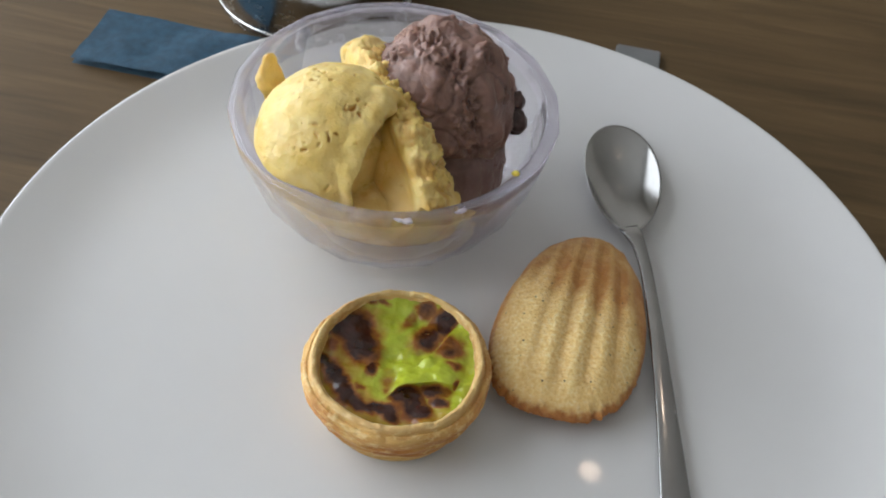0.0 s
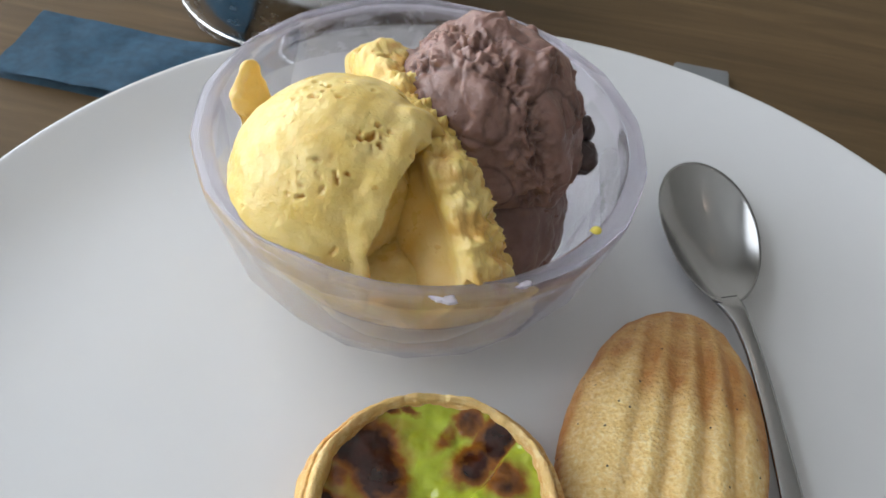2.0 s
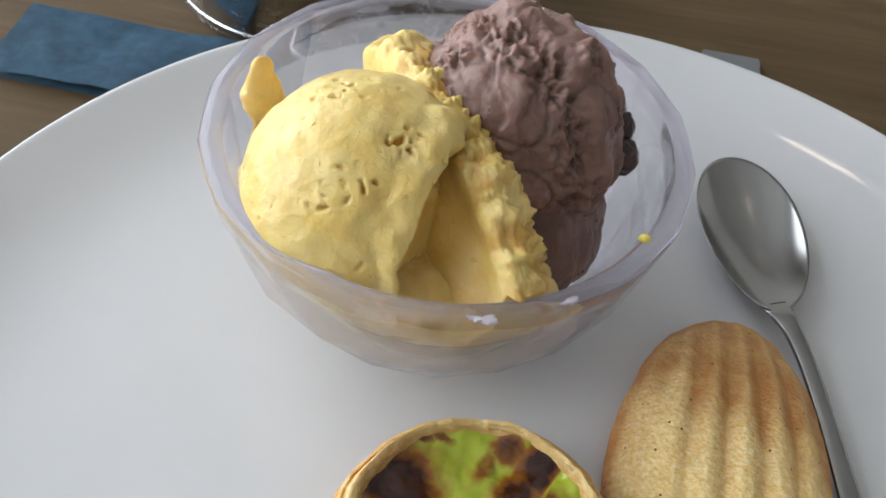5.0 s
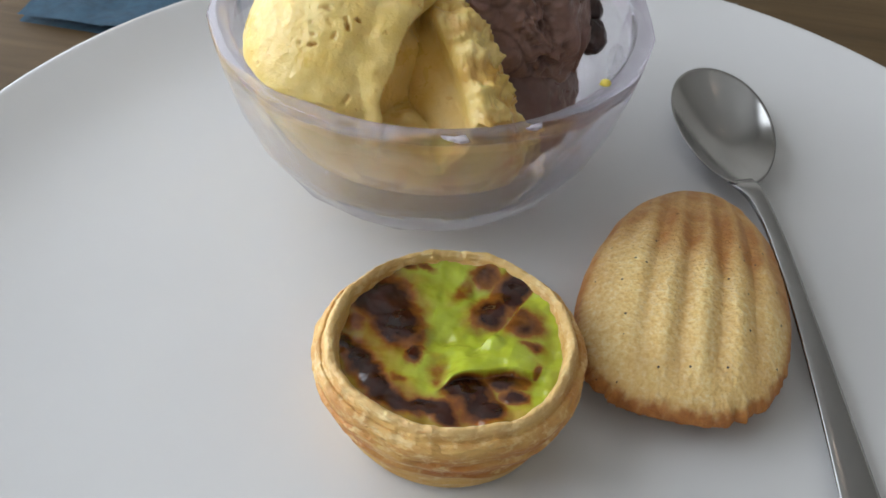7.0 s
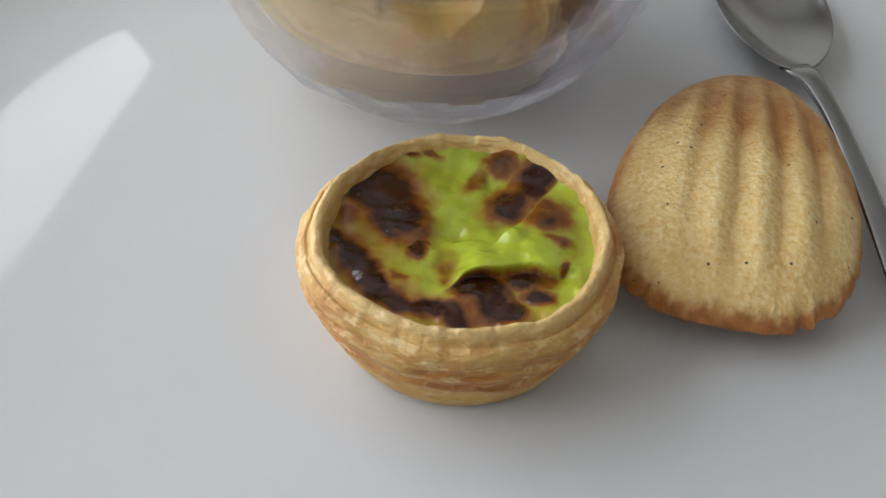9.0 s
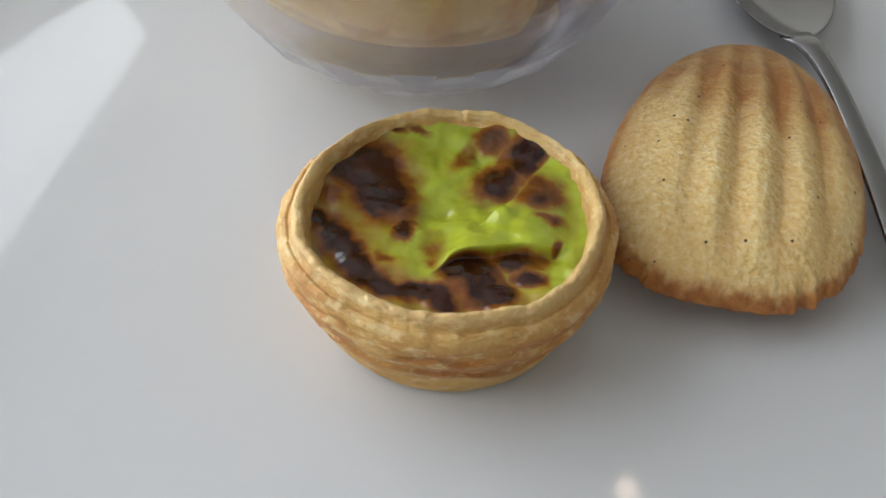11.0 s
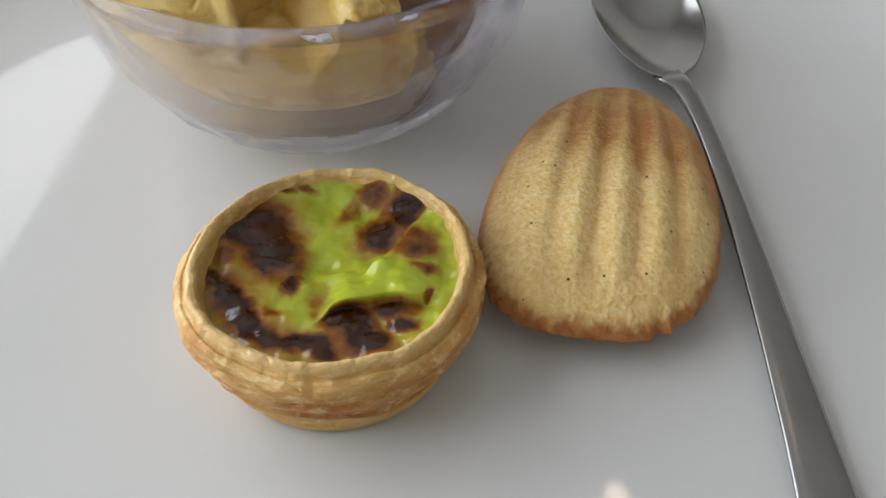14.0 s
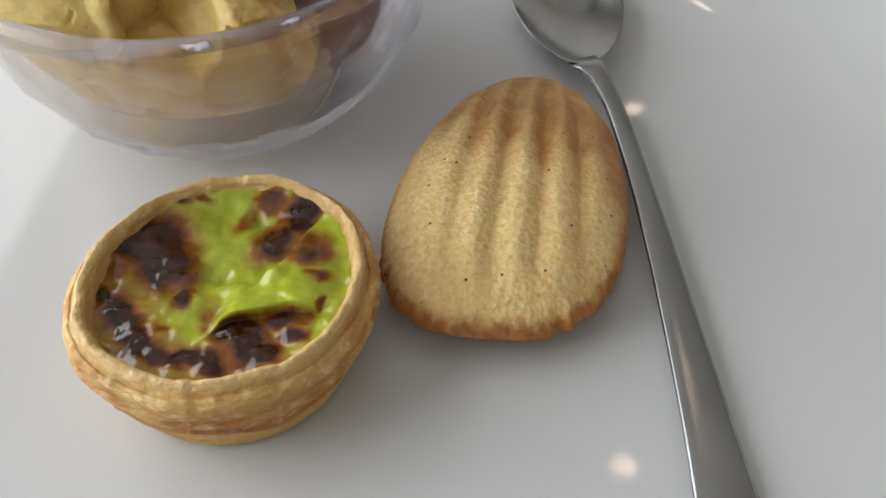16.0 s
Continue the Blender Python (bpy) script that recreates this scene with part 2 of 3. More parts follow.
def step(a, b, v):
    s = min(1.0, max(0.0, (v - a) / (b - a)))
    return s * s * (3 - 2 * s)


def lathe(profile, around, centre=(0, 0), shift=None):
    """Vertices and faces of a turned shape; profile: (radius, height). Closes at the axis where the radius is 0."""
    verts = [(centre[0] + r * math.cos(2 * math.pi * j / around), centre[1] + r * math.sin(2 * math.pi * j / around), z) for r, z in profile for j in range(around)]
    if shift:
        verts = [shift(*v) for v in verts]
    return verts, grid_faces(len(profile), around)


# ---- the room ----
def room():
    t = 0.12
    tagged(part("floor", boxes((WEST - t, EAST + t, SOUTH - t, NORTH + t, FLOOR - t, FLOOR)), FLOORING), "dark brown boarded floor", "floor", kind="structure")
    tagged(part("ceiling", boxes((WEST - t, EAST + t, SOUTH - t, NORTH + t, CEIL, CEIL + t)), CEILING), "warm grey painted ceiling", "ceiling", kind="structure")
    walls = {"wall_north": (WEST - t, EAST + t, NORTH, NORTH + t, FLOOR, CEIL), "wall_south": (WEST - t, EAST + t, SOUTH - t, SOUTH, FLOOR, CEIL),
             "wall_east": (EAST, EAST + t, SOUTH, NORTH, FLOOR, CEIL)}
    for name, b in walls.items():
        tagged(part(name, boxes(b), PLASTER), "plain beige plastered wall", "wall", kind="structure")
    (y0, y1), (z0, z1) = WIN_Y, WIN_Z
    west = boxes((WEST - t, WEST, SOUTH, y0, FLOOR, CEIL), (WEST - t, WEST, y1, NORTH, FLOOR, CEIL),
                 (WEST - t, WEST, y0, y1, FLOOR, z0), (WEST - t, WEST, y0, y1, z1, CEIL))
    tagged(part("wall_west", west, PLASTER), "plain beige plastered wall with a window", "wall", kind="structure")
    win = thing("window_1", "large dark-framed window lighting the table", "window", kind="structure")
    f = 0.05
    part("window_frame", boxes((WEST - 0.09, WEST - 0.04, y0, y0 + f, z0, z1), (WEST - 0.09, WEST - 0.04, y1 - f, y1, z0, z1),
                               (WEST - 0.09, WEST - 0.04, y0 + f, y1 - f, z0, z0 + f), (WEST - 0.09, WEST - 0.04, y0 + f, y1 - f, z1 - f, z1)), FRAME_PAINT, win)
    glass = part("pane", boxes((WEST - 0.07, WEST - 0.064, y0 + f, y1 - f, z0 + f, z1 - f)), PANE, win)
    glass.visible_shadow = False


def ceiling_lamp(x, y):
    lamp_ob = thing("ceiling_lamp", "small round recessed ceiling lamp, lit warm", "lamp", (x, y, CEIL), group="ceiling lamps")
    verts, faces = lathe([(2.8, 0), (4.8, 0), (4.8, -0.6), (4.0, -1.1), (2.8, -0.9), (2.8, 0)], 32)
    shaped("trim_ring", verts, faces, FRAME_PAINT, lamp_ob)
    verts, faces = lathe([(0.01, -0.55), (1.7, -0.5), (2.7, -0.25), (2.7, -0.05), (0.01, -0.05)], 32)
    shaped("bulb", verts, faces, BULB, lamp_ob, label="glowing bulb")


room()
for x, y in ((0.285, 1.06), (0.34, 2.35)):
    ceiling_lamp(x, y)

TABLE_Z = -1.3   # table top, in centimetres under the plate's well


def table():
    ob = thing("table", "dark brown wooden table under the plate", "table")
    z = TABLE_Z * U
    part("tabletop", boxes((-0.45, 0.5, -0.45, 0.52, z - 0.03, z), bevel=0.004), WOOD, ob)
    for sx in (-0.4, 0.45):
        for sy in (-0.4, 0.47):
            part("leg", boxes((sx - 0.03, sx + 0.03, sy - 0.03, sy + 0.03, FLOOR, z - 0.03), bevel=0.003), WOOD, ob)


def plate():
    profile = curve_through([(0.02, 0), (5, 0), (9, 0.0), (11.6, 0.03), (13.2, 0.22), (14.7, 0.62), (15.25, 0.78), (15.4, 0.72), (15.3, 0.55), (14.6, 0.28),
                             (13, -0.25), (11, -0.75), (9.2, -0.95), (9.0, TABLE_Z), (8.5, TABLE_Z), (8.3, -0.7), (4, -0.6), (0.02, -0.6)], 90)
    verts, faces = lathe(profile, 144, (1.0, 3.3))
    ob = shaped("plate", verts, faces, PORCELAIN)
    tagged(ob, "large round glossy white porcelain dessert plate", "plate")


# ---- the glass bowl and what lies in it ----
BX, BY, RIM_Z = -2.17, 8.26, 4.63


def bowl():
    ob = thing("glass_bowl", "clear cut-glass dessert bowl with faceted sides", "bowl", (BX * U, BY * U, 0.0004))
    n = 18
    rings = [(3.0, 0.0), (3.5, 0.28), (4.15, 0.95), (4.86, 2.2), (5.3, 3.9)]
    verts, faces = [], []
    for i, (r, z) in enumerate(rings):
        off = 0.5 * (i % 2)
        verts += [(r * math.cos(2 * math.pi * (j + off) / n), r * math.sin(2 * math.pi * (j + off) / n), z) for j in range(n)]
    for i in range(len(rings) - 1):
        for j in range(n):
            k, a, b = (j + 1) % n, i * n, (i + 1) * n
            if i % 2 == 0:
                faces += [(a + j, a + k, b + j), (a + k, b + k, b + j)]
            else:
                faces += [(a + j, b + k, b + j), (a + j, a + k, b + k)]
    # the rim, then the smooth inside down to its middle
    m = n * 4
    top = len(rings) * n
    off = 0.5 * ((len(rings) - 1) % 2)
    rim = [(5.33, RIM_Z - 0.42), (5.38, RIM_Z - 0.1), (5.3, RIM_Z), (5.0, RIM_Z), (4.9, RIM_Z - 0.08), (4.84, RIM_Z - 0.5), (4.6, 3.0), (4.05, 1.95), (3.2, 1.42), (2.3, 1.24), (1.0, 1.18), (0.02, 1.18)]
    for q, (r, z) in enumerate(rim):
        for j in range(m):
            a = 2 * math.pi * (j / 4 + off) / n
            flat = math.cos(math.pi / n) / math.cos((j % 4 / 4 - 0.5) * 2 * math.pi / n) if q < 3 else 1
            rr = r * (0.35 + 0.65 * flat * 1.01) if q < 3 else r
            verts.append((rr * math.cos(a), rr * math.sin(a), z))
    for j in range(n):
        k = (j + 1) % n
        a, b = (len(rings) - 1) * n + j, (len(rings) - 1) * n + k
        fan = [top + (4 * j + s) % m for s in range(5)]
        faces += [(a, fan[1], fan[0]), (a, fan[2], fan[1]), (a, b, fan[2]), (b, fan[3], fan[2]), (b, fan[4], fan[3])]
    faces += [tuple(top + v for v in f) for f in grid_faces(len(rim), m)]
    base = len(verts)
    verts.append((0, 0, 0.0))
    faces += [(base, (j + 1) % n, j) for j in range(n)]
    glass = shaped("bowl_body", verts, faces, GLASS, ob, smooth=False)
    bm = bmesh.new()
    bm.from_mesh(glass.data)
    bmesh.ops.recalc_face_normals(bm, faces=bm.faces[:])
    bm.to_mesh(glass.data)
    bm.free()
    smooth = [len(p.vertices) == 4 for p in glass.data.polygons]
    glass.data.polygons.foreach_set("use_smooth", smooth)
    glass.data.materials.append(RIM_GLASS)
    glass.data.polygons.foreach_set("material_index", [1 if p.center.z > (RIM_Z - 0.3) * U and len(p.vertices) == 4 else 0 for p in glass.data.polygons])


def lump(name, centre, radii, turn, shape, material, parent, level=6):
    """A body of ice: a ball of the given half-axes, turned about the vertical; shape(x, y, z, n) returns the push along
    the normal in centimetres and how much of the painted shade colour it takes.
    """
    bm = bmesh.new()
    bmesh.ops.create_icosphere(bm, subdivisions=level, radius=1)
    turn_m = Matrix.Rotation(radians(turn), 3, "Z")
    verts, shade_tint = [], []
    for v in bm.verts:
        n = v.co.normalized()
        p = Vector((n.x * radii[0], n.y * radii[1], n.z * radii[2]))
        out = Vector((n.x / radii[0], n.y / radii[1], n.z / radii[2])).normalized()
        push, t = shape(p.x, p.y, p.z, n)
        p = turn_m @ (p + out * push)
        p = inside_bowl(p.x + centre[0], p.y + centre[1], p.z + centre[2])
        verts.append(p)
        shade_tint.append(t)
    faces = [[w.index for w in f.verts] for f in bm.faces]
    bm.free()
    return shaped(name, verts, faces, material, parent, attrs={"shade_tint": shade_tint})


WALL = [(1.2, 0.0), (1.26, 2.3), (1.45, 3.2), (1.98, 4.05), (3.04, 4.6), (4.1, 4.84), (9.0, 4.9)]


def inside_bowl(x, y, z):
    """Holds a place within the bowl's inner wall."""
    z = max(z, 1.27)
    rr = np.interp(z, [w[0] for w in WALL], [w[1] for w in WALL]) - 0.04
    d = math.hypot(x - BX, y - BY)
    if d > rr and z < RIM_Z:
        x, y = BX + (x - BX) * rr / d, BY + (y - BY) * rr / d
    return (x, y, z)


def mango():
    ob = thing("mango_ice_cream", "yellow mango ice cream scoop with a torn rough side", "ice cream")

    def ball(x, y, z, n):
        lip = n.x * 0.9 - n.y * 0.2 + 0.13 * rough(x, y, z, 1.3, 3)
        cut = step(0.64, 0.68, lip)
        edge = step(0.4, 0.6, lip) * (1 - cut)
        # small deep pits, gathered in two patches, and a few strays
        patch = max(math.exp(-((x - 0.45) ** 2 + (y + 1.45) ** 2 + (z - 1.6) ** 2) / 0.16), 0.75 * math.exp(-((x - 0.75) ** 2 + (y + 0.6) ** 2 + (z - 2.1) ** 2) / 0.22),
                    0.55 * math.exp(-((x + 0.5) ** 2 + (y - 0.3) ** 2 + (z - 2.4) ** 2) / 0.5), 0.4 * math.exp(-((x + 0.2) ** 2 + (y + 1.6) ** 2 + (z - 1.6) ** 2) / 0.6))
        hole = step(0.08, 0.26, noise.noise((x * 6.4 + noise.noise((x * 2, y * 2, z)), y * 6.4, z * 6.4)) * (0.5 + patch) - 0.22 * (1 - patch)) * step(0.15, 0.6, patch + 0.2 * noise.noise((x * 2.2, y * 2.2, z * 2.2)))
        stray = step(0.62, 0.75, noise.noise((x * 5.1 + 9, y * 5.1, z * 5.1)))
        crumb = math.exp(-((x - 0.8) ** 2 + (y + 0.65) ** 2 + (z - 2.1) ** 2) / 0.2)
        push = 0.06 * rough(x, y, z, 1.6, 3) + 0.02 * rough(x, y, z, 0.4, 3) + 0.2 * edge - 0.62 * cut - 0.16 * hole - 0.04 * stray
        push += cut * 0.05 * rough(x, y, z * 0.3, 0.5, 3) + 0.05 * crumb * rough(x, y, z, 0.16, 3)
        # pits and the cut-back face carry their shade as a darker orange
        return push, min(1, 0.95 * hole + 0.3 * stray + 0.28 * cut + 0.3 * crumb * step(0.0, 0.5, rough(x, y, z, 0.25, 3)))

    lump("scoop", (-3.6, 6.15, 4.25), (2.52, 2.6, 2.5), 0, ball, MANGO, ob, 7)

    def slab(x, y, z, n):
        # local x runs along the slab to its front end; y > 0 is the broken far side
        crest = step(-0.1, 0.5, n.y * 0.75 + n.z * 0.4 + 0.1 * noise.noise((x * 0.8, 3, z)))
        front = step(0.2, 1.6, x)
        big = 0.5 - abs(noise.noise((x * 1.5, y * 1.5, z * 1.5)))
        mid = abs(noise.noise((x * 3.4 + 5, y * 3.4, z * 3.4)))
        fine = abs(noise.noise((x * 7.5, y * 7.5 + 2, z * 7.5)))
        grit = rough(x, y, z, 0.5, 6)
        clots = big * (0.1 + 0.5 * front) + 0.28 * mid + 0.2 * fine + 0.42 * grit * (1 - 0.45 * front)
        push = 0.1 * rough(x, y, z, 1.6, 3) + crest * (0.62 * clots - 0.06) + 0.4 * step(0.1, -0.8, n.x) * step(0.0, 0.6, n.z)
        smooth = 1 - crest
        push -= smooth * (0.34 * math.exp(-((y + 0.62) / 0.3) ** 2) - 0.16 * math.exp(-((y + 0.12 + 0.1 * math.sin(x * 1.3)) / 0.13) ** 2)) * step(0, 0.6, n.z)
        push += smooth * 0.025 * rough(x * 0.3, y * 3, z, 0.6, 3)
        # shade painted into the crest's hollows and the groove beside the scoop
        shade_tint = 0.6 * crest * step(0.12, -0.25, grit) + 0.3 * step(-0.35, -0.8, y) + 0.25 * front * step(0.1, 0.4, noise.noise((x * 1.1, y * 1.1 + 4, z * 1.1)))
        return push, min(1.0, shade_tint)

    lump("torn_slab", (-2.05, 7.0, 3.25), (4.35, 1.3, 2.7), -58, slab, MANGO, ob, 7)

    def fill(x, y, z, n):
        return 0.2 * rough(x, y, z, 0.8, 5) + 0.16 * abs(noise.noise((x * 3.0, y * 3.0, z * 1.0))), 0.1 + 0.35 * step(0.1, 0.6, rough(x, y, z, 0.6, 3))

    lump("melted_base", (-3.2, 6.2, 2.6), (3.9, 3.3, 1.6), -20, fill, MANGO, ob, 6)

    def spike(x, y, z, n):
        return 0.1 * rough(x, y, z, 0.6, 4) + 0.16 * math.sin(z * 3.4 + x * 2) * (1 - abs(n.z)), 0.12

    lump("peak", (-6.2, 7.75, 4.4), (0.44, 0.22, 1.6), 35, spike, MANGO, ob, 5)
    lump("drip", (2.2, 5.94, RIM_Z + 0.07), (0.12, 0.1, 0.09), 0, lambda x, y, z, n: (0, 0), MANGO_MELT, ob, 3)


def cocoa():
    ob = thing("chocolate_ice_cream", "brown chocolate ice cream scoop with a cracked crumbly surface", "ice cream")

    def ball(x, y, z, n):
        wx, wy, wz = x + 0.7 * noise.noise((x * 0.8, y * 0.8, z * 0.8)), y + 0.7 * noise.noise((x * 0.8, y * 0.8 + 7, z * 0.8)), z
        folds = abs(noise.noise((wx * 0.75 + 1.3, wy * 0.55, wz * 0.75)))
        # a torn band runs across the middle, with a smooth lip above it
        s = x * 0.75 + y * 0.5 + 0.3 + 0.35 * noise.noise((y * 1.2, z, x))
        band = math.exp(-((s + 0.05) / 0.42) ** 2)
        lip = math.exp(-((s - 0.6) / 0.25) ** 2)
        crumb = max(band, step(0.2, 0.42, noise.noise((x * 0.85 + 1, y * 0.85 + 4, z * 0.85))))
        grit = rough(x, y, z, 0.26, 6)
        bits = 0.5 - abs(noise.noise((x * 5.5, y * 5.5, z * 5.5)))
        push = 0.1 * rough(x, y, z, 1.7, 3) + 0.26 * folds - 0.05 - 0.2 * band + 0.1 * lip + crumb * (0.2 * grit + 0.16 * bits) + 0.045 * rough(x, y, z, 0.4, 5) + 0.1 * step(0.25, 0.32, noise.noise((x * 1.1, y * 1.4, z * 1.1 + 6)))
        # dark colour painted into fold creases and crumb hollows in place of shade
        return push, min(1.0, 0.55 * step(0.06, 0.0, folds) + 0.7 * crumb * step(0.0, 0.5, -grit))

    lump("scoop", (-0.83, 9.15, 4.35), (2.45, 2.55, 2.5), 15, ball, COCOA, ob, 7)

    def foot(x, y, z, n):
        return 0.16 * rough(x, y, z, 1.1, 4) + 0.03 * rough(x, y, z, 0.3, 3), 0.3

    lump("melted_base", (-0.55, 8.1, 2.4), (2.2, 2.4, 1.7), 0, foot, COCOA, ob, 6)
    for x, y, z, size in ((1.55, 9.75, 4.3, 0.36), (1.72, 9.25, 3.85, 0.42)):
        lump("smear", (x, y, z), (size, size * 0.9, size * 1.1), 30, lambda x, y, z, n: (0.1 * rough(x, y, z, 0.5, 4), 0), DARK_MELT, ob, 5)


def rim_smears():
    for x, y, sx, sy, turn in ((-0.62, 3.17, 0.24, 0.1, 10), (0.86, 4.0, 0.16, 0.08, 35)):
        bm = bmesh.new()
        bmesh.ops.create_icosphere(bm, subdivisions=4, radius=1)
        c, s = math.cos(radians(turn)), math.sin(radians(turn))
        verts = []
        for v in bm.verts:
            k = 1 + 0.9 * rough(v.co.x, v.co.y, x, 0.7, 4)
            px, py = v.co.x * sx * k, v.co.y * sy * k
            verts.append((x + px * c - py * s, y + px * s + py * c, RIM_Z + 0.01 + 0.05 * v.co.z))
        ob = shaped("cream_smear", verts, [[w.index for w in f.verts] for f in bm.faces], MELT)
        bm.free()
        tagged(ob, "small whitish melted smear on the bowl's rim", "smear", group="smears on the rim")


# ---- the egg tart ----
TX, TY = -0.05, 0.38
SPOTS = [  # caramelised blisters: x, y, half-length, half-width, turn, how dark
    (-1.78, 1.3, 0.55, 0.42, -20, 1.0), (-1.3, 0.8, 0.5, 0.32, -50, 1.0), (-1.25, 0.35, 0.25, 0.14, 0, 0.8), (-2.08, 0.5, 0.14, 0.14, 0, 0.55), (-2.1, -0.1, 0.25, 0.11, -40, 1.0),
    (-1.68, -0.5, 0.4, 0.19, -55, 1.0), (-1.3, -1.0, 0.35, 0.18, -50, 1.0), (-0.85, -1.28, 0.28, 0.14, -20, 1.0), (-0.3, -1.3, 0.4, 0.14, 10, 1.0), (0.15, -1.42, 0.25, 0.14, -30, 0.95),
    (-0.9, -0.7, 0.14, 0.09, 0, 0.55), (0.5, -0.72, 0.55, 0.3, -52, 0.95), (0.95, -1.1, 0.24, 0.2, 0, 1.0), (1.18, -0.34, 0.3, 0.16, 0, 0.85), (1.4, -0.68, 0.17, 0.12, 0, 0.8),
    (1.76, 0.0, 0.06, 0.12, -20, 0.75), (1.36, 1.2, 0.3, 0.26, 0, 0.66), (1.56, 0.62, 0.18, 0.1, 0, 0.6), (0.98, 2.15, 0.34, 0.26, 55, 1.0), (0.35, 2.45, 0.2, 0.2, 0, 0.68),
    (0.62, 1.5, 0.34, 0.28, 60, 0.85), (-0.7, 0.02, 0.13, 0.18, 0, 0.85), (-1.5, 2.28, 0.15, 0.08, 0, 0.62), (-1.0, 2.38, 0.18, 0.05, 0, 0.55), (-0.05, 2.0, 0.1, 0.3, -20, 0.42)]


def rim_radius(a):
    """The uneven ring of the crust's crest."""
    return 2.5 + 0.02 * math.cos(a) - 0.046 * math.sin(a) - 0.045 * math.cos(2 * a) + 0.03 * math.sin(2 * a) - 0.012 * math.cos(3 * a) - 0.026 * math.sin(3 * a)


def tart():
    ob = thing("egg_tart", "round egg tart with burnt green-yellow custard and flaky crust", "tart", (TX * U, TY * U, 0))
    profile = curve_through([(0.05, 0.02), (1.3, 0.0), (1.98, 0.04), (2.2, 0.3), (2.42, 0.75), (2.61, 1.12), (2.71, 1.42), (2.72, 1.6), (2.67, 1.73), (2.6, 1.79), (2.55, 1.78), (2.52, 1.83),
                             (2.47, 1.94), (2.4, 1.98), (2.32, 1.93), (2.26, 1.76), (2.18, 1.45), (2.0, 1.25), (1.2, 0.6), (0.05, 0.5)], 170)
    around = 420
    verts, bake, flour = [], [], []
    for i, (r, z) in enumerate(profile):
        inside = step(0.62, 0.7, i / len(profile))
        for j in range(around):
            a = 2 * math.pi * j / around
            x, y = math.cos(a), math.sin(a)
            body = step(0.1, 0.8, z) * step(1.5, 2.2, r)
            layer = rough(x * 2.6, y * 2.6, z * 6 + 1.2 * x + 0.6 * y, 1.0, 5)
            # overlapping leaves: each one swells and then breaks off to the next
            ph = z * 2.1 + 0.28 * x - 0.1 * y + 0.35 * rough(x * 2.2, y * 2.2, z, 1.0, 3)
            leaf = ph - math.floor(ph)
            leaf = leaf * step(1.0, 0.9, leaf)
            wall = body * (1 - inside) * step(1.85, 1.6, z)
            k = r * (1 + step(0.6, 1.8, z) * (rim_radius(a) / 2.47 - 1)) + body * (0.06 * rough(x * 2, y * 2, z, 1.1, 3) + 0.025 * layer + 0.016 * rough(x * 12, y * 12, z * 18, 1.0, 4))
            k += 0.085 * wall * (leaf - 0.5)
            k += 0.07 * inside * step(1.0, 1.5, z) * step(0.0, 0.9, y)
            zz = z + step(1.3, 1.9, z) * (0.05 * rough(x * 2.4, y * 2.4, 3, 1.3, 3) + 0.035 * rough(x * 9, y * 9, r, 1.0, 3))
            lean = 0.06 * (1 - z / 2.0)
            px, py = k * x * 1.03 + lean, k * y - lean * 6.5
            verts.append((px, py, max(0.0, zz - step(0.4, 1.8, z) * 0.055 * py)))
            band = step(0.5, 0.9, z) * step(1.75, 1.35, z) * (1 - inside)
            bake.append(max(0.0, min(1.0, body * (0.15 + 0.85 * band + 0.45 * layer * (1 - 0.5 * inside) + 0.3 * step(0.3, 1.0, x) * (1 - inside) - 0.35 * step(0.75, 1.0, leaf) * wall))))
            top = step(1.8, 1.95, z)
            flour.append(top * 0.42 + 0.6 * top * step(0.32, 0.5, noise.noise((x * 4.0 + 2, y * 4.0, 1.0))) * 0.75 * step(0.2, 0.6, 0.5 + noise.noise((x * 14, y * 14, r * 6))))
    shaped("crust", verts, grid_faces(len(profile), around), PASTRY, ob, attrs={"bake": bake, "flour": flour})
    verts, burn, amber = [], [], []
    rings, around = 190, 400
    for i in range(rings):
        for j in range(around):
            a = 2 * math.pi * j / around
            f = max(0.003, i / (rings - 1))
            r = f * (2.45 + 0.05 * math.sin(a))
            x, y = r * math.cos(a), r * math.sin(a)
            wx, wy = x + TX, y + TY
            # a lifted flap of skin along the front, and a raised fold running back from it
            lip = -0.05 - 0.87 * math.exp(-(max(wx, -0.3) + 0.1) / 0.62) + 0.03 * math.sin(wx * 7)
            over = step(lip - 0.015, lip + 0.02, wy) * step(-0.25, 0.15, wx) * step(2.0, 1.6, wx)
            fold = (wx - 0.5) * 0.894 - (wy - 0.3) * 0.447 + 0.04 * math.sin(wy * 4)
            past = step(-0.03, 0.05, fold) * step(0.25, 0.7, wy)
            b, lift = 0.0, 0.0
            ux, uy = wx + 0.12 * rough(wx, wy, 1, 0.4, 4), wy + 0.12 * rough(wx, wy, 8, 0.4, 4)
            for sx, sy, sl, sw, turn, deep in SPOTS:
                if abs(ux - sx) > 1.2 or abs(uy - sy) > 1.2:
                    continue
                c, s = math.cos(radians(turn)), math.sin(radians(turn))
                d = math.hypot(((ux - sx) * c + (uy - sy) * s) / sl, ((uy - sy) * c - (ux - sx) * s) / sw)
                k = deep * min(1.0, 1.15 * math.exp(-0.33 * d ** 2.4)) if d < 2.6 else 0.0
                if sx > 0.2 and sy < -0.2:
                    k *= 1 - over
                if sx > 0.3 and sy > 1.4:
                    k *= 1 - past
                b = max(b, k)
                lift = max(lift, math.exp(-d * d) * min(sl, sw) * deep)
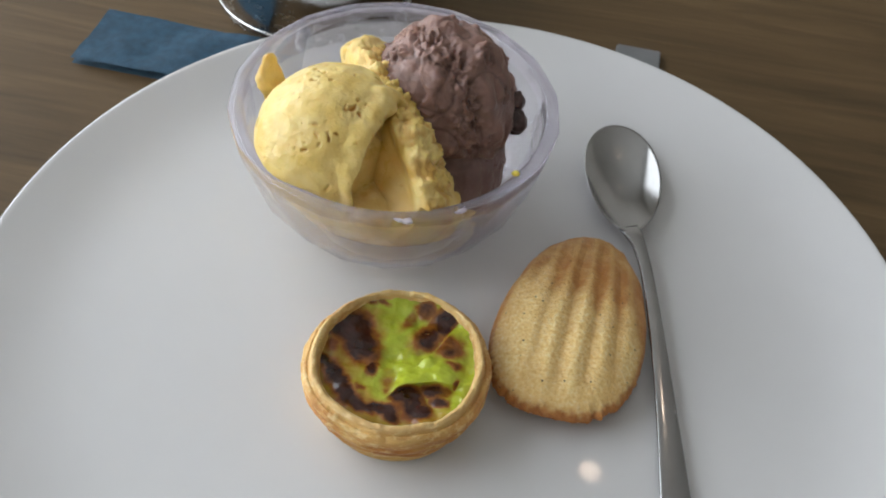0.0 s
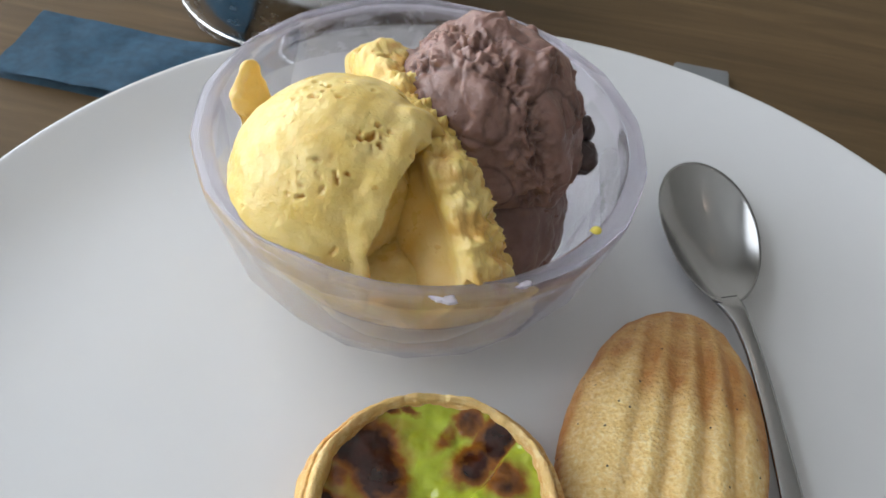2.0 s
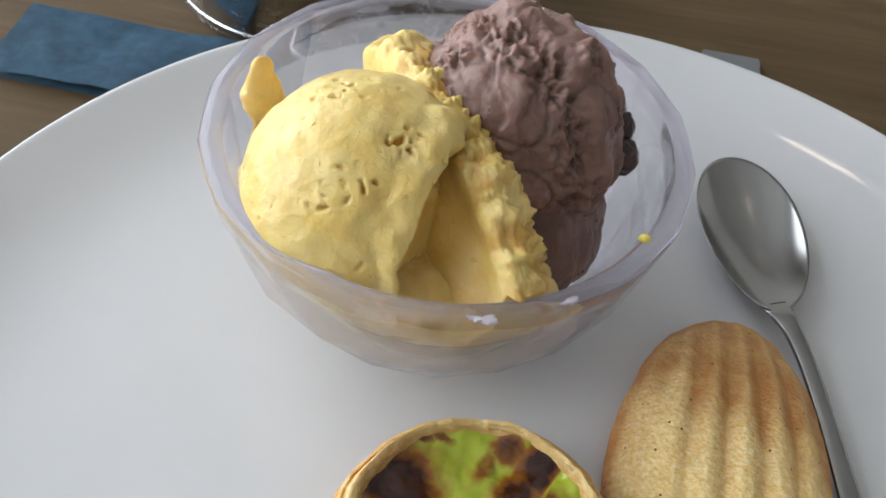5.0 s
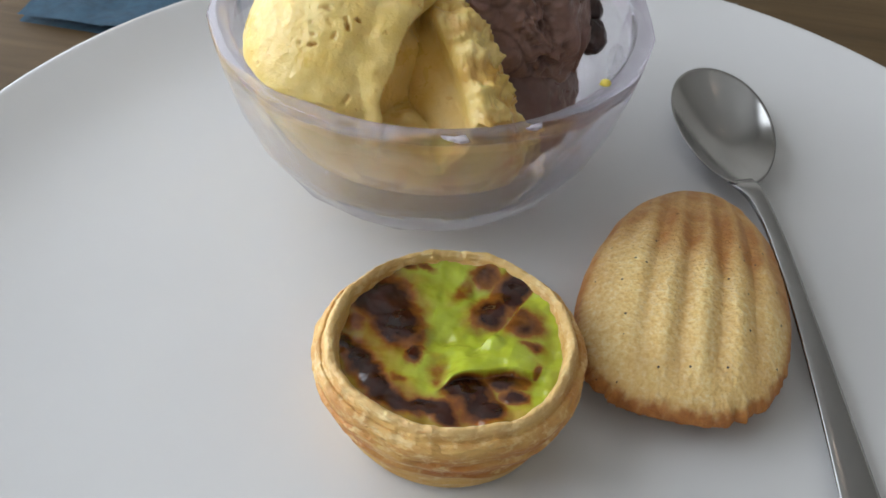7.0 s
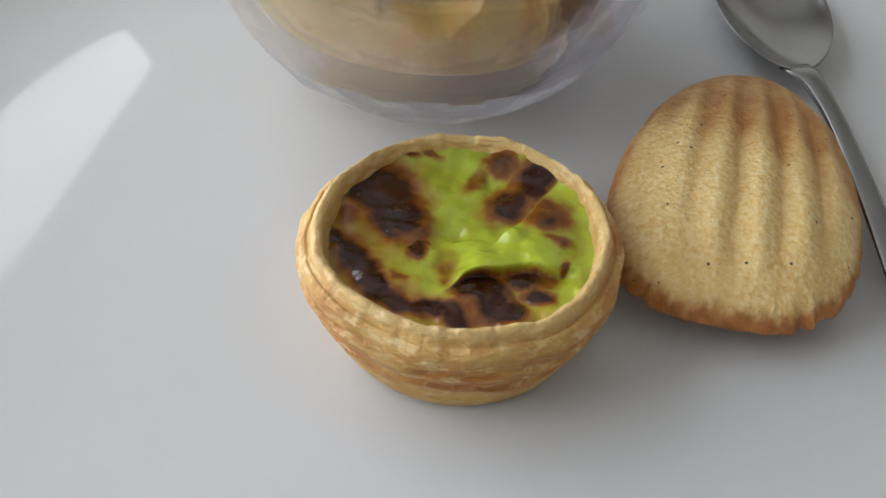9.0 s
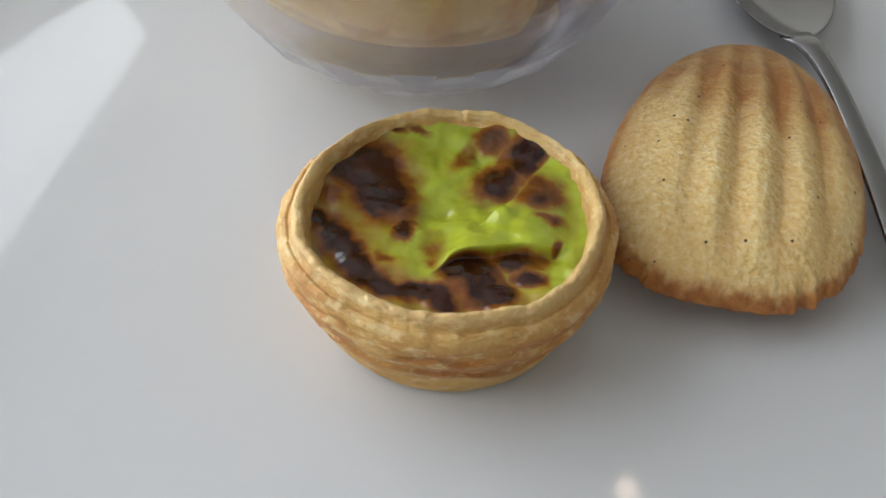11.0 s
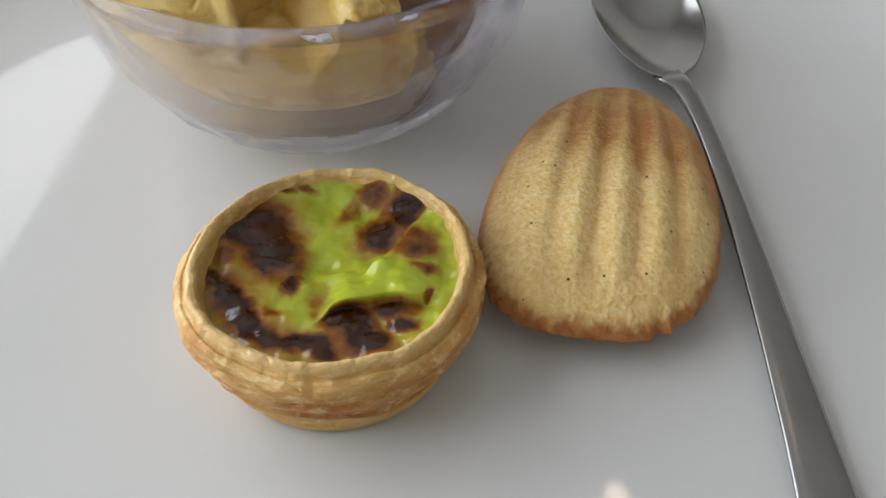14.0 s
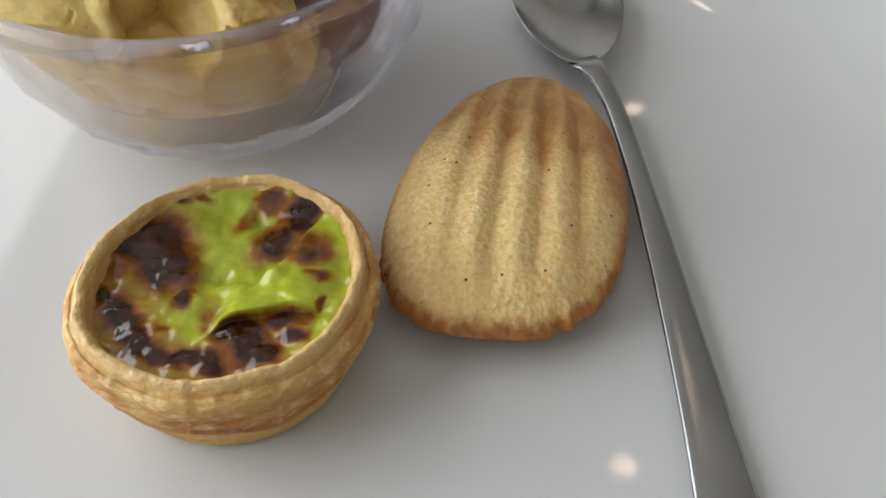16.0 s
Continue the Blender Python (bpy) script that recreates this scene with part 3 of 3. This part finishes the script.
            calm = 1 - 0.6 * min(1.0, b)
            lumps = noise.noise((wx * 1.7, wy * 1.7, 3)) + 0.3 * noise.noise((wx * 3.3, wy * 3.3, 6))
            z = 1.53 + (0.16 + 0.2 * math.sin(a)) * f ** 4 + 0.14 * lift * (1 + 0.5 * noise.noise((wx * 4, wy * 4, 5))) + calm * (0.13 * lumps + 0.012 * rough(wx, wy, 2, 0.3, 2)) - 0.03
            z += 0.26 * over * math.exp(-((wy - lip) / 0.75) ** 2) * step(-0.25, 0.5, wx)
            z += 0.17 * past * math.exp(-(fold / 0.75) ** 2) * step(2.6, 1.9, math.hypot(wx, wy))
            z -= 0.1 * math.exp(-((wx + 0.1) ** 2 + (wy - 0.7) ** 2) / 0.5)
            z += 0.03 * step(0.86, 0.97, f) * noise.noise((wx * 6, wy * 6, 4))
            verts.append((x, y, z - 0.055 * y))
            burn.append(max(0.0, min(1.0, b * (1.08 + 0.3 * rough(wx, wy, 4, 0.3, 3)) - 0.04)))
            brown = 0.95 * step(0.2, 1.5, -wx + 0.4 * rough(wx, wy, 9, 0.8, 3) - 0.25 * wy) + 0.85 * step(-0.55, -1.2, wy + 0.3 * rough(wx, wy, 6, 0.6, 3)) * (1 - over)
            amber.append(min(1.0, brown + 0.4 * step(0.25, 0.5, noise.noise((wx * 1.7 + 4, wy * 1.7, 2))) * (1 - over)))
    shaped("custard", verts, grid_faces(rings, around), CUSTARD, ob, label="glossy green-yellow custard with dark burnt spots", attrs={"burn": burn, "amber": amber})


# ---- the madeleine ----
def madeleine():
    cy = 2.9
    rings, around = 200, 440
    verts, bake, crust = [], [], []
    for i in range(rings):
        s = i / (rings - 1)                      # 0 on top, 1 underneath
        for j in range(around):
            a = 2 * math.pi * j / around
            c, d = math.cos(a), math.sin(a)
            # the outline, narrow at the hinge
            oy = (4.8 if c > 0 else 2.7) * c + 0.05 * rough(c * 2, d * 2, 5, 0.8, 3)
            ox = 2.42 * math.copysign(abs(d) ** (0.95 if c > 0 else 0.72), d) + 0.05 * rough(c * 2, d * 2, 0, 0.8, 3)
            edge = 0.012 * rough(c * 5, d * 5, 2, 1.0, 4) + 0.035 * rough(c * 11, d * 11, 6, 1.0, 4) * step(0.2, -0.7, c)
            if s < 0.68:
                q = s / 0.68
                k = math.sin(q * math.pi / 2) ** 0.9
                z = 0.62 + 1.1 * max(0.0, 1 - k ** 2.6) ** 0.62
            else:
                q = (s - 0.68) / 0.32
                k = 1 - q ** 1.6
                z = 0.62 - 0.6 * (1 - (1 - q) ** 2.2)
            y = cy + 1.1 * (1 - k) + oy * (k + edge * step(0.86, 1, k))
            x = 4.82 + 0.07 * (y - cy) + ox * (k + edge * step(0.86, 1, k))
            top = step(0.6, 0.75, z)
            lane = (x - 5.5) / (0.86 * (1 - 0.035 * (y - 1) - 0.004 * (y - 1) ** 2))
            wave = (0.5 - 0.5 * math.cos(2 * math.pi * lane + 0.2 * rough(x, y, 4, 1.2, 2))) ** 0.75
            side = step(3.2, 4.5, x) * 0.8 + 0.2
            ridges = (wave - 0.6) * 0.13 * side * step(0.02, 0.42, 1 - k) * step(8.0, 5.5, y) * top
            z += ridges + top * (0.03 * rough(x, y, 1, 0.8, 4) + 0.009 * rough(x, y, 2, 0.12, 3)) - 0.1 * top * step(4.5, 7.6, y)
            verts.append((x, y, max(0.0, z)))
            low = 1 - wave
            high = step(3.4, 5.4, y + 0.6 * rough(x, y, 3, 0.7, 3) + 0.35 * (x - 4.9))
            bake.append(min(1.0, (0.02 + 0.42 * low * side * step(0.3, 1.4, y) + high * (0.7 + 0.6 * low)) * top + (0.35 + 0.5 * step(2.0, 4.0, y)) * step(0.88, 1.0, k) + 0.5 * step(0.5, 0.95, k) * step(4.0, 2.6, x) * step(1.5, 4.0, y) + (1.0 if s >= 0.68 else 0.0)))
            rim = step(0.93, 0.99, k + 0.03 * rough(x, y, 7, 0.2, 4))
            crust.append(min(1.0, rim * (0.45 + 0.5 * step(4.5, 1.5, y)) + (0.85 if s >= 0.68 else 0.0)))
    ob = thing("madeleine", "golden shell-ridged madeleine cake with browned edges", "cake")
    cut = int(0.68 * (rings - 1)) + 1
    for name, a, b, label in (("ridged_shell", 0, cut + 1, "pale ridged top with dark vanilla specks"), ("underside", cut, rings, "brown baked underside")):
        i, j = a * around, b * around
        shaped(name, verts[i:j], grid_faces(b - a, around), SPONGE, ob, label=label, attrs={"bake": bake[i:j], "crust": crust[i:j]})


# ---- the spoon ----
def spoon():
    ob = thing("spoon", "polished steel dessert spoon lying on the plate", "spoon")
    neck, tip = Vector((6.36, 8.3)), Vector((5.4, 13.75))
    axis = (tip - neck).normalized()
    side = Vector((axis.y, -axis.x))
    mid, half = (neck + tip) / 2, (tip - neck).length / 2
    rings, around = 26, 64
    verts = []
    for under in (0, 1):
        for i in range(rings):
            k = i / (rings - 1) if not under else 1 - i / (rings - 1)
            k = max(k, 0.004)
            for j in range(around):
                a = 2 * math.pi * j / around
                u, w = math.cos(a), math.sin(a)
                wide = 1.4 * (1 + 0.12 * u)
                p = mid + axis * (half * u * k) + side * (wide * w * k)
                z = 0.16 + 0.5 * k ** 2.1 + 0.04 * max(0.0, -u * k) - (0.13 * (1 - k ** 6) + 0.03 if under else 0)
                verts.append((p.x, p.y, z))
    shaped("spoon_bowl", verts, grid_faces(2 * rings, around), STEEL, ob)
    line = curve_through([(6.3, 8.62, 0.52, 0.4, 0.06), (6.5, 8.2, 0.63, 0.33, 0.15), (6.74, 7.7, 0.62, 0.25, 0.17), (7.1, 6.6, 0.56, 0.22, 0.15), (7.53, 4.7, 0.47, 0.24, 0.13), (8.03, 2.1, 0.36, 0.31, 0.12),
                          (8.55, -1.0, 0.25, 0.44, 0.11), (8.95, -3.6, 0.16, 0.58, 0.1), (9.13, -4.7, 0.12, 0.4, 0.08), (9.17, -5.0, 0.1, 0.05, 0.03)], 70)
    verts, around = [], 20
    for i, (x, y, z, w, h) in enumerate(line):
        nxt, prv = line[min(i + 1, 69)], line[max(i - 1, 0)]
        along = Vector((nxt[0] - prv[0], nxt[1] - prv[1])).normalized()
        for j in range(around):
            a = 2 * math.pi * j / around
            c, s = math.cos(a), math.sin(a)
            c, s = math.copysign(abs(c) ** 0.6, c), math.copysign(abs(s) ** 0.8, s)
            verts.append((x + along.y * w * c, y - along.x * w * c, z + h * s * 0.6 + 0.04))
    shaped("handle", verts, grid_faces(70, around) + [tuple(range(around))[::-1], tuple(69 * around + j for j in range(around))], STEEL, ob)


# ---- behind the plate ----
def steel_pot():
    ob = thing("steel_pot", "polished stainless steel pot standing behind the plate", "pot", (-0.092, 0.216, TABLE_Z * U))
    profile = curve_through([(0.02, 0), (4.1, 0), (4.5, 0.15), (4.6, 0.4), (4.55, 0.6), (4.9, 1.6), (5.2, 3.5), (5.0, 5.2), (4.6, 6.2), (4.65, 6.5), (4.8, 6.6), (4.5, 6.5), (4.4, 6.0), (4.7, 5), (4.9, 3), (4.3, 0.6), (0.02, 0.5)], 60)
    verts, faces = lathe(profile, 72)
    shaped("body", verts, faces, POT_STEEL, ob)
    verts, faces = lathe([(4.66 + 0.16 * math.cos(a), 6.55 + 0.16 * math.sin(a)) for a in np.linspace(0, 2 * math.pi, 13)], 72)
    shaped("rolled_rim", verts, faces, STEEL, ob, label="bright rolled steel rim")


def napkin():
    n = 40
    verts = []
    for under in (0, 1):
        for i in range(n):
            for j in range(n):
                x, y = -17.3 + 7 * i / (n - 1), 13.4 + 3.6 * j / (n - 1)
                lift = 0.25 + 0.18 * rough(x, y, 0, 3, 3)
                verts.append((x + 0.2 * rough(y, 0, 1, 3, 2), y, TABLE_Z + (max(0.05, lift) if not under else 0.004)))
    top = grid_faces(n, n, False)
    faces = top + [tuple(n * n + v for v in f[::-1]) for f in top]
    ob = shaped("napkin", verts, faces, CLOTH)
    tagged(ob, "folded dark blue cloth napkin on the table", "napkin")


def card():
    part_ob = part("paper_card", boxes((0.05, 0.07, 0.197, 0.212, TABLE_Z * U, TABLE_Z * U + 0.003), bevel=0.0006), PAPER)
    tagged(part_ob, "small grey paper card lying on the table", "card")


table()
plate()
bowl()
mango()
cocoa()
rim_smears()
tart()
madeleine()
spoon()
steel_pot()
napkin()
card()
